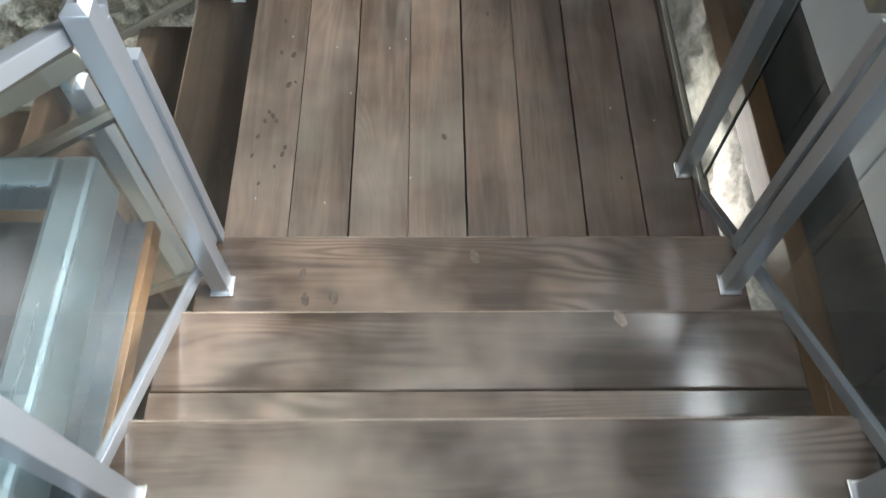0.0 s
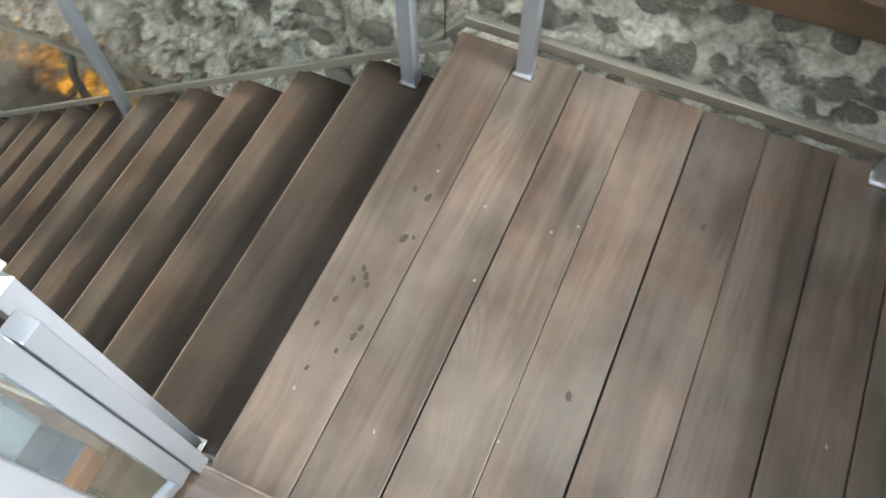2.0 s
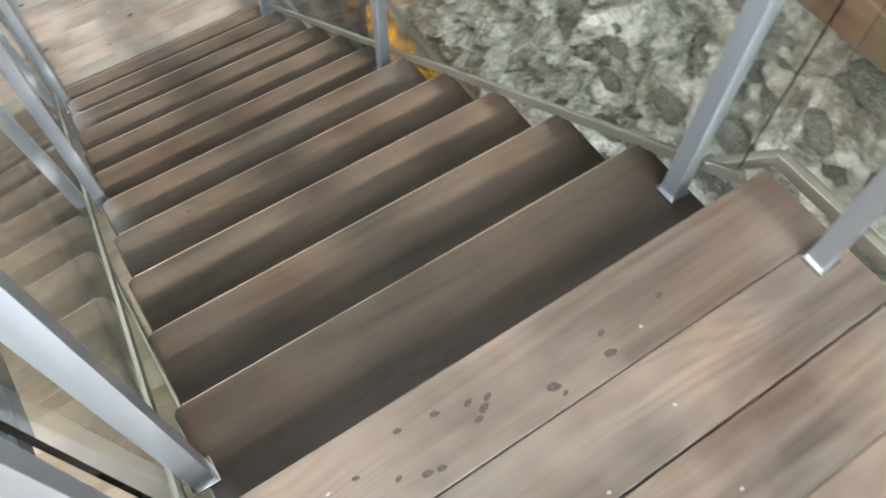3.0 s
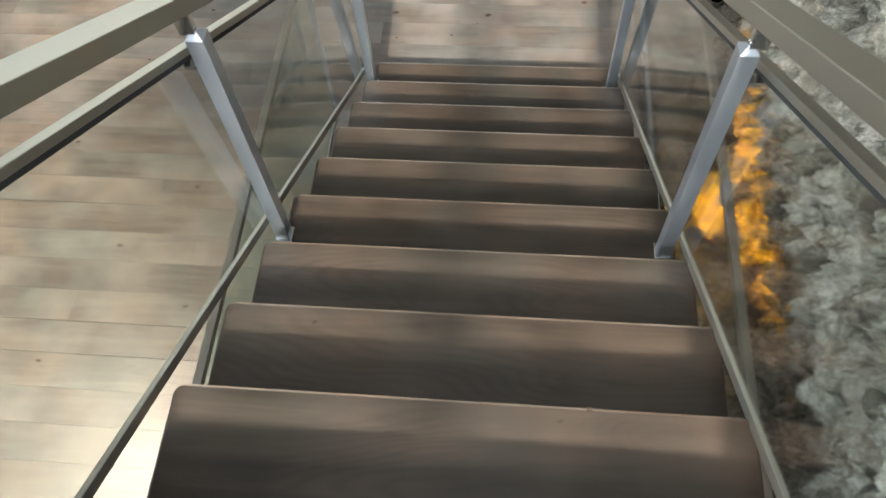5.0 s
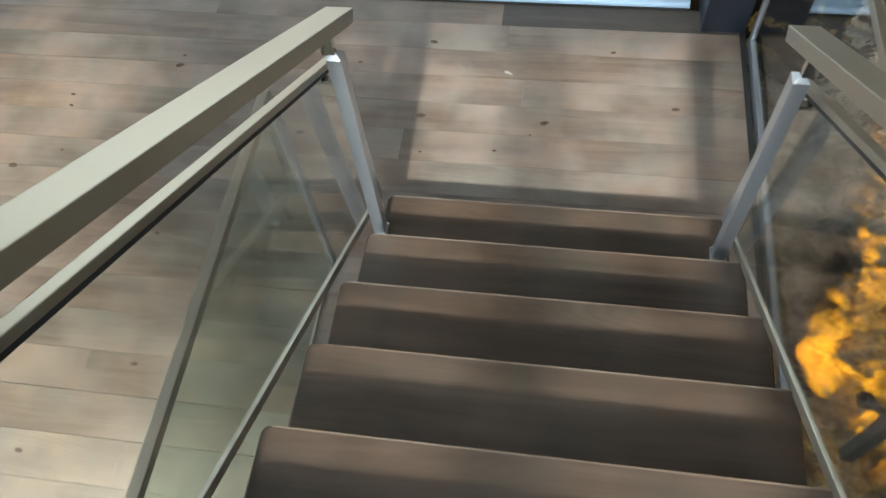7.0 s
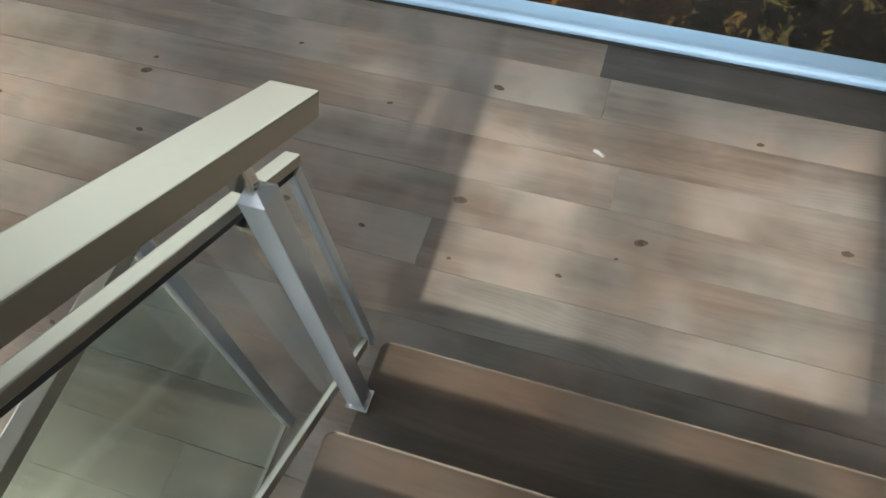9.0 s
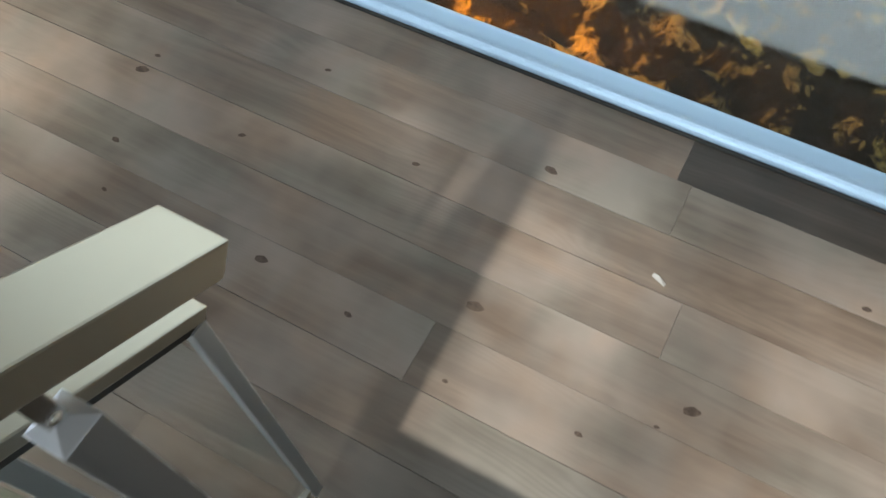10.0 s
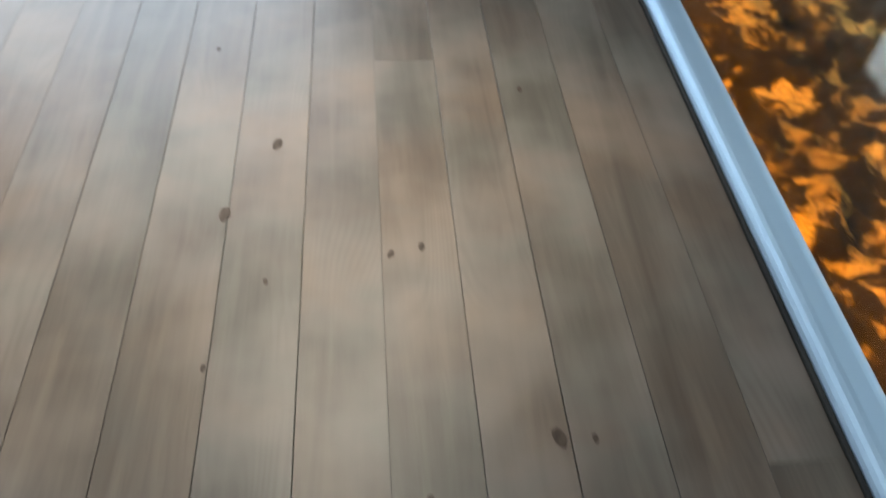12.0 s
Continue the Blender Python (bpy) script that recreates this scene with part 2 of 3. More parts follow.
# ---- mesh helpers ----
def box_bm(bm, lo, hi, bevel=0.0):
    r = bmesh.ops.create_cube(bm, size=1.0)
    s = [b_ - a_ for a_, b_ in zip(lo, hi)]
    c = [(a_ + b_) / 2 for a_, b_ in zip(lo, hi)]
    for v in r["verts"]:
        v.co = Vector([v.co[i] * s[i] + c[i] for i in range(3)])
    if bevel:
        es = list({e for v in r["verts"] for e in v.link_edges})
        bmesh.ops.bevel(bm, geom=es, offset=bevel, segments=2, affect="EDGES", profile=0.6)


def box(lo, hi, bevel=0.0):
    bm = bmesh.new()
    box_bm(bm, lo, hi, bevel)
    return bm


def bar(p, q, w, h, bevel=0.003, side=None):
    """A straight bar from p to q; w across (level), h in its other direction; p and q lie on the middle of its top."""
    p, q = Vector(p), Vector(q)
    d = q - p
    bm = box((0, -w / 2, -h), (d.length, w / 2, 0), bevel)
    x = d.normalized()
    y = Vector(side).normalized() if side else Vector((0, 0, 1)).cross(x).normalized()
    z = x.cross(y)
    m = Matrix((x, y, z)).transposed().to_4x4()
    m.translation = p
    bm.transform(m)
    return bm


def part(name, bm, material, parent=None, label=""):
    me = bpy.data.meshes.new(name)
    bm.to_mesh(me)
    bm.free()
    me.materials.append(material)
    ob = new(name, me)
    if parent:
        ob.parent = parent
    if label:
        tagged(ob, label)
    return ob


def thing(name, label, category, group="", kind="", at=(0, 0, 0)):
    ob = new(name)
    ob.location = at
    return tagged(ob, label, category, group, kind)


def struct(name, bm, material, label, category=""):
    return tagged(part(name, bm, material), label, category or name.split("_")[0], "", "structure")


# ---- setting ----
FLOOR_X0, FLOOR_Y0, FLOOR_Y1 = -4.28, -6.2, 1.41
EAST_X, NORTH_Y = 1.565, 1.8
struct("floor_base", box((FLOOR_X0, FLOOR_Y0, -0.16), (1.5, FLOOR_Y1, -0.03)), DARK, "dark bed under the wooden floor boards", "floor")
struct("floor_edge", box((FLOOR_X0, FLOOR_Y1 + 0.001, -0.2), (1.5, FLOOR_Y1 + 0.03, -0.012), 0.004), DARK, "dark steel edge trim of the floor", "trim")
bm = bmesh.new()
for lo, hi in (((-7.5, -6.6), (-0.3, 3.4)), ((2.1, -6.6), (2.7, 3.4)), ((-0.3, -6.6), (2.1, -3.4)), ((-0.3, -1.2), (2.1, 3.4))):
    box_bm(bm, (*lo, 6.0), (*hi, 6.1))
struct("ceiling", bm, CEIL, "plain pale ceiling with an added opening for light")


def holed(name, lo, hi, axis, hole, material, label):
    """A wall box with one rectangular opening; hole: (a0, a1, z0, z1) along the wall's level axis."""
    o = 1 - axis
    a0, a1, z0, z1 = hole
    bm = bmesh.new()
    for u0, u1, w0, w1 in ((lo[o], a0, lo[2], hi[2]), (a1, hi[o], lo[2], hi[2]), (a0, a1, lo[2], z0), (a0, a1, z1, hi[2])):
        p, q = [0, 0, w0], [0, 0, w1]
        p[axis], q[axis], p[o], q[o] = lo[axis], hi[axis], u0, u1
        box_bm(bm, p, q)
    return struct(name, bm, material, label)


holed("wall_west", (-7.5, -6.6, -2.2), (-7.302, 3.4, 6.0), 0, (-5.4, 1.6, 0.55, 2.45), WALL, "plain painted wall with a wide window opening")
holed("wall_south", (-7.3, -6.6, -2.2), (2.6, -6.35, 6.0), 1, (-3.2, 0.2, 0.9, 3.5), WALL, "plain painted wall with a tall window opening")
holed("wall_east", (2.0, -6.35, 2.25), (2.2, 3.4, 6.0), 0, (-0.6, 1.38, 3.54, 5.45), WALL, "plain painted upper wall with a high window")
struct("wall_north_back", box((-7.3, 3.2, -2.2), (2.6, 3.4, 6.0)), WALL, "plain wall behind the stone facing")
win = thing("window_1", "high steel window, mullions sized to band the sun patch", "window", "", "structure")
part("window_frame", box((2.06, -0.598, 3.542), (2.14, 1.378, 3.58)), DARK, win)
# unseen mullions, placed to cut the sun patch's dark band and left edge
for y, w in ((0.65, 0.07), (-0.05, 0.1)):
    part("mullion", box((2.06, y - w, 3.582), (2.14, y + w, 5.5)), DARK, win)


def relief(q, ridge=0.0):
    """Height of rough rock at a point of the noise field."""
    n = noise.fractal(q, 0.5, 2.15, 7)
    v = noise.voronoi(q * 0.7 + Vector((0.35 * n, 0, 0.35 * n)))[0]
    r = 1.0 - abs(noise.noise(q * 0.6)) * 2.0
    pit = max(0.0, noise.noise(q * 0.9 + Vector((31, 7, 3))) - 0.12)
    return 0.6 * n + 0.6 * min(0.6, v[1] - v[0]) - 2.2 * pit + ridge * r * abs(r)


def rugged(nx, nz, w, h, depth, seed, scale, ridge=0.0):
    """A rough upright sheet, w wide and h high, facing -y, from (0, 0, 0)."""
    bm = bmesh.new()
    grid = []
    off = Vector((seed * 17.3, seed * 5.1, seed * 9.7))
    for j in range(nz + 1):
        row = []
        for i in range(nx + 1):
            p = Vector((w * i / nx, 0, h * j / nz))
            p.y = -depth * relief(p * scale + off, ridge)
            row.append(bm.verts.new(p))
        grid.append(row)
    for j in range(nz):
        for i in range(nx):
            f = bm.faces.new((grid[j][i], grid[j][i + 1], grid[j + 1][i + 1], grid[j + 1][i]))
            f.smooth = True
    return bm


def calm(x):
    """Share of the full relief: the laid cobble wall by the landing is flatter than the raw rock."""
    return 0.32 + 0.68 * min(1.0, max(0.0, (0.1 - x) / 0.9))


def wall_y(x, z):
    """The lean of the north rock face."""
    west = min(1.0, max(0.0, -x / 1.0))
    low = max(0.0, 0.2 - z)
    return NORTH_Y + 0.14 * west + 0.05 * (2.0 - z) + 0.2 * low


bm = rugged(480, 290, 6.6, 4.0, 0.19, 3, 5.4)
for v in bm.verts:
    v.co.x -= 4.9
    v.co.z -= 1.9
    v.co.y = v.co.y * calm(v.co.x) + wall_y(v.co.x, v.co.z) + 0.05
struct("wall_north", bm, ROCK, "rough rubble rock wall, pale crumbling mortar, shadowed hollows in its colour", "stone wall")
bm = rugged(150, 50, 3.4, 1.1, 0.045, 8, 7.0)
bm.transform(Matrix.Translation((EAST_X + 0.02, 1.95, 1.0)) @ Matrix.Rotation(radians(-90), 4, "Z"))
struct("wall_east_stone", bm, PLASTER, "bright whitewashed rough stone wall beside the landing", "stone wall")
struct("wall_east_low", box((EAST_X + 0.12, -6.35, -2.2), (EAST_X + 0.3, 3.2, 2.06)), DARK, "plain dark wall below the stair")

# timber band and dark ribbed panels over the stonework
band = thing("timber_band", "brown timber ledge capping the stone walls", "ledge", "", "structure")
part("beam", box((EAST_X - 0.03, -2.6, 2.06), (EAST_X + 0.2, NORTH_Y - 0.04, 2.18), 0.006), TIMBER, band)
part("beam", box((-4.9, NORTH_Y - 0.03, 2.06), (EAST_X - 0.032, NORTH_Y + 0.2, 2.18), 0.006), TIMBER_X, band)
panel = thing("dark_panelling", "dark green ribbed panelling above the timber ledge", "panelling", "", "structure")
for i in range(12):
    y = -2.6 + i * 0.37
    part("board", box((EAST_X + 0.03, y, 2.184), (EAST_X + 0.06, y + 0.364, 2.46), 0.002), DARK, panel)
# boards and panel run up out of view to shade the landing's right side
for i in range(5):
    y = -2.6 + i * 0.88
    part("pale_board", box((EAST_X + 0.028, y, 2.464), (EAST_X + 0.06, y + 0.874, 3.48), 0.003), PALE, panel, "pale grey painted board")
part("panel", box((EAST_X + 0.062, -2.6, 2.184), (EAST_X + 0.1, NORTH_Y + 0.06, 3.48)), DARK, panel)
rib = box((0, 0, 2.184), (0.034, 0.03, 4.2), 0.004)
rib_mesh = bpy.data.meshes.new("rib")
rib.to_mesh(rib_mesh)
rib.free()
rib_mesh.materials.append(DARK)
for i in range(160):
    ob = new("rib", rib_mesh)
    ob.parent = panel
    ob.location = (-4.9 + i * 0.04, NORTH_Y + 0.05, 0)
part("panel", box((-4.9, NORTH_Y + 0.082, 2.184), (EAST_X + 0.03, NORTH_Y + 0.12, 4.2)), DARK, panel)
struct("wall_north_upper", box((-4.9, NORTH_Y + 0.25, 2.0), (2.0, NORTH_Y + 0.4, 6.0)), CEIL, "plain wall above the stonework")
# unseen ledge, raised to keep window light off the landing's right side
struct("wall_east_step", box((EAST_X + 0.03, -6.35, 3.484), (2.0, NORTH_Y + 0.04, 3.54)), WALL, "plain unseen ledge shading the landing from the high window")

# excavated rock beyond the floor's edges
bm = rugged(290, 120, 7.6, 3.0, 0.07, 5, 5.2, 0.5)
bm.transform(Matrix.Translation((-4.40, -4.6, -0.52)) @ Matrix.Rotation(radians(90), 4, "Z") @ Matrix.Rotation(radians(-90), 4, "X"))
struct("ground_west", bm, LIT_WETROCK, "dark wet excavated rock lit amber from below, lit veins painted in", "rock")
bm = rugged(160, 50, 7.6, 2.0, 0.12, 6, 4.5)
bm.transform(Matrix.Translation((-5.6, 3.1, -1.75)) @ Matrix.Rotation(radians(90), 4, "X") @ Matrix.Diagonal((1, -1, 1, 1)))
bmesh.ops.recalc_face_normals(bm, faces=bm.faces)
struct("ground_north", bm, ROCK, "excavated rock bed beneath the stair", "rock")

bm = rugged(90, 90, 1.0, 1.0, 0.1, 9, 7.0)
for v in bm.verts:
    u, w = v.co.x - 0.5, v.co.z - 0.35
    v.co += Vector((-3.9, 2.12 + 1.1 * u * u + 0.75 * w * w + 0.12 * v.co.z, -1.88))
struct("ground_outcrop", bm, ROCK, "rock shoulder rising from the pit lit amber", "rock")

# ---- lower flight ----
stair = thing("lower_staircase", "dark brown stained wooden staircase of eleven treads", "staircase")


def tread(parent, material, length, depth, axis, m, label=""):
    """A board with a rounded nosing at its far edge and eased plan corners."""
    bm = box((0, 0, -0.04), (length, depth, 0))
    nose = [e_ for e_ in bm.edges if all(v.co.y > depth - 0.001 for v in e_.verts)]
    up = [e_ for e_ in nose if abs(e_.verts[0].co.z - e_.verts[1].co.z) > 0.01]
    bmesh.ops.bevel(bm, geom=up, offset=0.022, segments=4, affect="EDGES", profile=0.5)
    rim = [e_ for e_ in bm.edges if e_.verts[0].co.z > -0.001 and e_.verts[1].co.z > -0.001]
    bmesh.ops.bevel(bm, geom=rim, offset=0.007, segments=3, affect="EDGES", profile=0.5)
    if axis == "y":
        bm.transform(Matrix.Rotation(radians(90), 4, "Z"))
    bm.transform(m)
    return part("tread", bm, material, parent, label)


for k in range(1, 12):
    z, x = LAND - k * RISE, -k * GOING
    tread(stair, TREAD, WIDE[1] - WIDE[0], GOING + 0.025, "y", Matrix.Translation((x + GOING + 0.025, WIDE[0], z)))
for k in range(0, 12):
    z, x = LAND - k * RISE, -k * GOING
    if k:
        part("worn_edge", box((x - 0.0006, WIDE[0] + 0.024, z - 0.0065), (x + 0.004, WIDE[1] - 0.024, z - 0.0012), 0.001), WORN, stair, "pale worn nosing edge")
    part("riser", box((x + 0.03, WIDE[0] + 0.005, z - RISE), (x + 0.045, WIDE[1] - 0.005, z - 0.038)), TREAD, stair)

# ---- upper flight ----
upper = thing("upper_staircase", "dark brown stained wooden staircase above the landing", "staircase")
for j in range(1, 8):
    z, y = LAND + j * RISE, -(j - 1) * GOING_UP
    deep = 0.178 if j == 2 else GOING_UP + 0.02
    tread(upper, TREAD_X, 1.35, deep, "x", Matrix.Translation((0.005, y - deep, z)))
    if j == 2:
        part("tread_board", box((0.005, y - GOING_UP - 0.02, z - 0.04), (1.355, y - deep - 0.002, z - 0.0005), 0.002), TREAD_X, upper)
    part("riser", box((0.01, y - 0.045, z - RISE), (1.35, y - 0.03, z - 0.038)), TREAD_X, upper)
    part("worn_edge", box((0.028, y - 0.004, z - 0.0065), (1.33, y + 0.0006, z - 0.0012), 0.001), WORN, upper, "pale worn nosing edge")

# ---- landing ----
landing = thing("landing", "brown stained plank landing between two flights", "landing")
seams = [0.0, 0.178, 0.347, 0.514, 0.681, 0.85, 1.02, 1.19, 1.345]
gaps = [0.0, 0.0013, 0.0022, 0.0008, 0.0026, 0.0006, 0.0022, 0.002, 0.001]
for a, c, ga, gc in zip(seams, seams[1:], gaps, gaps[1:]):
    bm = box((a + ga, -0.05, LAND - 0.04), (c - gc, 1.31, LAND), 0.0022)
    part("plank", bm, DECK, landing)
part("joist", box((0.02, -0.04, LAND - 0.2), (1.33, 1.3, LAND - 0.045)), DARK, landing)

# ---- railings ----
def post(parent, x, y, z, h=0.94, turn=0.0):
    bm = box((-0.021, -0.021, 0), (0.021, 0.021, h - 0.012), 0.002)
    bmesh.ops.create_cone(bm, cap_ends=True, segments=4, radius1=0.0295, radius2=0.009, depth=0.014,
                          matrix=Matrix.Translation((0, 0, h - 0.006)) @ Matrix.Rotation(radians(45), 4, "Z"))
    p = part("post", bm, STEEL, parent)
    bm = bmesh.new()
    bmesh.ops.create_uvsphere(bm, u_segments=12, v_segments=8, radius=0.008, matrix=Matrix.Translation((0, 0, h + 0.006)))
    part("screw", bm, CHROME, p, "small domed fixing screw")
    p.location, p.rotation_euler = (x, y, z), (0, 0, radians(turn))
    bp = part("base_plate", box((-0.028, -0.028, 0), (0.028, 0.028, 0.012), 0.002), CHROME, p, "small polished base collar")
    return p


def pane(parent, corners, across, thick=0.01):
    bm = bmesh.new()
    t = Vector(across).normalized() * thick / 2
    a = [bm.verts.new(Vector(c) - t) for c in corners]
    b_ = [bm.verts.new(Vector(c) + t) for c in corners]
    n = len(corners)
    bm.faces.new(a[::-1])
    bm.faces.new(b_)
    for i in range(n):
        bm.faces.new((a[i], a[(i + 1) % n], b_[(i + 1) % n], b_[i]))
    bmesh.ops.recalc_face_normals(bm, faces=bm.faces)
    ob = part("glass_pane", bm, GLASS, parent, "clear slightly green glass panel")
    ob.visible_shadow = False
    return ob


SLOPE = RISE / GOING


def flight_rail(name, label, yp, out):
    """Railing of the lower flight: posts at yp, glass and handrail outward of them by out (+1 or -1)."""
    r = thing(name, label, "railing", "stair railings")
    yb, yg, yh = yp + out * 0.036, yp + out * 0.06, yp + out * 0.03
    line = lambda x, h: LAND + x * SLOPE + h
    for k, x in ((1, -0.124), (6, -1.505), (11, -2.89)):
        post(r, x, yp, LAND - k * RISE, 0.885)
        part("clamp", box((x - 0.012, min(yp, yg), line(x, 0.67)), (x + 0.012, max(yp, yg), line(x, 0.685)), 0.002), CHROME, r)
        part("bracket", box((x - 0.01, min(yp, yh) - 0.004, line(x, 0.78)), (x + 0.01, max(yp, yh) + 0.004, line(x, 0.842)), 0.002), CHROME, r)
    part("handrail", bar((-0.05, yh, line(-0.05, 0.882)), (-3.083, yh, line(-3.083, 0.886)), 0.079, 0.042), RAIL, r, "wide flat satin steel handrail")
    part("top_rail", bar((-0.02, yg, line(-0.02, 0.725)), (-3.06, yg, line(-3.06, 0.727)), 0.028, 0.02), RAIL, r)
    part("glazing_channel", bar((-0.02, yg, line(-0.02, 0.704)), (-3.056, yg, line(-3.056, 0.706)), 0.02, 0.016, 0.002), DARK, r, "dark rubber glazing channel")
    part("bottom_rail", bar((-0.02, yb, line(-0.02, 0.022)), (-3.03, yb, line(-3.03, 0.022)), 0.02, 0.03), RAIL, r)
    for x in (-3.05,):
        part("upright", bar((x, yb, line(x, -0.01)), (x, yg, line(x, 0.705)), 0.026, 0.022, 0.002, (0, 1, 0)), STEEL, r)
    x0, x1 = -0.03, -3.04
    pane(r, ((x0, yb, line(x0, 0.0)), (x1, yb, line(x1, 0.0)), (x1, yg, line(x1, 0.695)), (x0, yg, line(x0, 0.695))), (0, 1, 0))
    return r


flight_rail("stair_railing", "satin steel and glass stair railing above the floor", 0.046, -1)
flight_rail("stair_railing", "satin steel and glass stair railing beside the rock wall", 1.223, 1)

SLOPE_UP = RISE / GOING_UP


def upper_rail(name, label, xp, out, y_end):
    r = thing(name, label, "railing", "stair railings")
    xb, xg, xh = xp + out * 0.04, xp + out * 0.042, xp + out * 0.012
    line = lambda y, h: LAND + RISE - y * SLOPE_UP + h
    for j, y in ((1, -0.145), (3, -0.72), (5, -1.3)):
        post(r, xp, y, LAND + j * RISE, 0.905)
        part("bracket", box((xp - 0.008, y - 0.008, line(y, 0.815)), (xp + 0.008, y + 0.008, line(y, 0.868)), 0.002), CHROME, r)
    part("handrail", bar((xh, -2.2, line(-2.2, 0.895)), (xh, -0.025, line(-0.025, 0.9)), 0.079, 0.03), STEEL, r, "wide flat satin steel handrail")
    part("top_rail", bar((xg, -2.2, line(-2.2, 0.768)), (xg, -0.02, line(-0.02, 0.768)), 0.034, 0.03), STEEL, r)
    part("bottom_rail", bar((xb, -2.2, line(-2.2, 0.02)), (xb, y_end, line(y_end, 0.02)), 0.022, 0.03), STEEL, r)
    for y in (-0.036, -1.9):
        part("upright", box((xg - 0.016, y - 0.016, line(y, 0.002)), (xg + 0.016, y + 0.016, line(y, 0.735)), 0.002), STEEL, r)
    y0, y1 = -0.054, -1.88
    pane(r, ((xb, y0, line(y0, 0.0)), (xb, y1, line(y1, 0.0)), (xg, y1, line(y1, 0.74)), (xg, y0, line(y0, 0.74))), (1, 0, 0))
    return r


ul = upper_rail("upper_stair_railing", "pale satin steel and glass railing of the upper flight", 0.075, -1, -0.03)
upper_rail("upper_stair_railing", "satin steel and glass railing beside the white wall", 1.308, 1, 0.215)
# corner upright and the swivel joint of the handrails
part("corner_upright", box((0.022, -0.018, LAND + RISE), (0.058, 0.012, LAND + RISE + 0.65), 0.002), STEEL, ul)
bm = bmesh.new()
bmesh.ops.create_cone(bm, cap_ends=True, segments=40, radius1=0.043, radius2=0.043, depth=0.045)
bmesh.ops.bevel(bm, geom=[e_ for e_ in bm.edges if abs(e_.verts[0].co.z - e_.verts[1].co.z) < 0.001], offset=0.003, segments=2, affect="EDGES")
bm.transform(Matrix.Translation((0.052, 0.046, LAND + 1.066)))
part("swivel_joint", bm, STEEL, ul, "round steel joint between two handrails")
part("joint_arm", bar((0.072, -0.026, LAND + 1.082), (0.056, 0.03, LAND + 1.076), 0.062, 0.03), STEEL, ul)
part("joint_arm", bar((0.03, 0.036, LAND + 1.045), (0.0, 0.016, LAND + 0.885), 0.034, 0.02), STEEL, ul)

lr = thing("landing_railing", "satin steel and glass railing round the landing", "railing", "stair railings")
for x, y in ((0.213, 1.24), (1.13, 1.27), (1.315, 1.1), (1.325, 0.32)):
    post(lr, x, y, LAND)
part("bottom_rail", bar((0.0, 1.335, LAND + 0.045), (1.40, 1.335, LAND + 0.045), 0.03, 0.035), RAIL, lr)
part("bottom_rail", bar((1.35, 1.318, LAND + 0.062), (1.35, 0.215, LAND + 0.062), 0.024, 0.032), RAIL, lr)
part("bottom_rail", bar((0.0, 1.332, LAND + 0.043), (-0.1, 1.251, LAND - 0.042), 0.022, 0.032), RAIL, lr)
part("handrail", bar((0.0, 1.29, LAND + 0.965), (1.40, 1.29, LAND + 0.965), 0.088, 0.042), RAIL, lr)
part("handrail", bar((1.365, 1.244, LAND + 0.963), (1.365, 0.0, LAND + 0.963), 0.088, 0.042), RAIL, lr)
pane(lr, ((0.01, 1.335, LAND + 0.02), (1.38, 1.335, LAND + 0.02), (1.38, 1.335, LAND + 0.8), (0.01, 1.335, LAND + 0.8)), (0, 1, 0))
pane(lr, ((1.35, 1.3, LAND + 0.05), (1.35, 0.25, LAND + 0.05), (1.35, 0.25, LAND + 0.8), (1.35, 1.3, LAND + 0.8)), (1, 0, 0))
part("skirting", box((1.347, 0.02, LAND - 0.05), (1.392, 1.31, LAND + 0.004), 0.003), TIMBER_G, lr)

# steel ledge beside the upper flight
ledge = thing("steel_ledge", "blue-grey steel ledge with a timber edge beside the flight", "ledge")
part("rail", box((-0.168, -1.5, 2.56), (-0.094, -0.06, 2.70), 0.012), LEDGE, ledge, "rounded blue-grey steel rail")
part("cross_rail", box((-0.9, -0.13, 2.60), (-0.17, -0.062, 2.70), 0.008), LEDGE, ledge)
part("shelf", box((-0.9, -1.5, 2.40), (-0.075, -0.062, 2.45), 0.004), SLATE, ledge, "dark slate-coloured shelf")
part("edge_strip", box((-0.0745, -1.5, 2.40), (-0.058, -0.062, 2.452), 0.002), TIMBER, ledge, "orange-brown timber edge")
part("web", box((-0.15, -1.5, 2.45), (-0.12, -0.07, 2.57)), SLATE, ledge)
part("stay", box((-0.8, -1.45, 2.2), (0.0, -1.40, 2.4)), DARK, ledge)

# ---- lower floor ----
guard = thing("floor_guard", "blue-sheened steel rail edging a glass floor over rock", "glass floor", "floor guards")
bm = box((-4.398, -6.2, -0.12), (-4.294, 1.2, 0.03))
bmesh.ops.bevel(bm, geom=[e_ for e_ in bm.edges if e_.verts[0].co.z > 0 and e_.verts[1].co.z > 0 and abs(e_.verts[0].co.y - e_.verts[1].co.y) > 1], offset=0.035, segments=6, affect="EDGES", profile=0.5)
part("base_rail", bm, SKYRAIL, guard, "rounded steel base rail")
part("shadow_gap", box((-4.292, -6.2, -0.03), (-4.282, 1.2, 0.004), 0.002), DARK, guard)
pane(guard, ((-4.388, -6.2, 0.0), (-4.388, 1.2, 0.0), (-7.28, 1.2, 0.0), (-7.28, -6.2, 0.0)), (0, 0, 1), 0.016).data.materials[0] = HAZED
part("stanchion", box((-4.47, -0.81, 0.009), (-4.43, -0.77, 1.1), 0.003), DARK, guard, "dark steel stanchion")

plinth = thing("corner_plinth", "dark navy steel corner plinth at the floor's edge", "plinth")
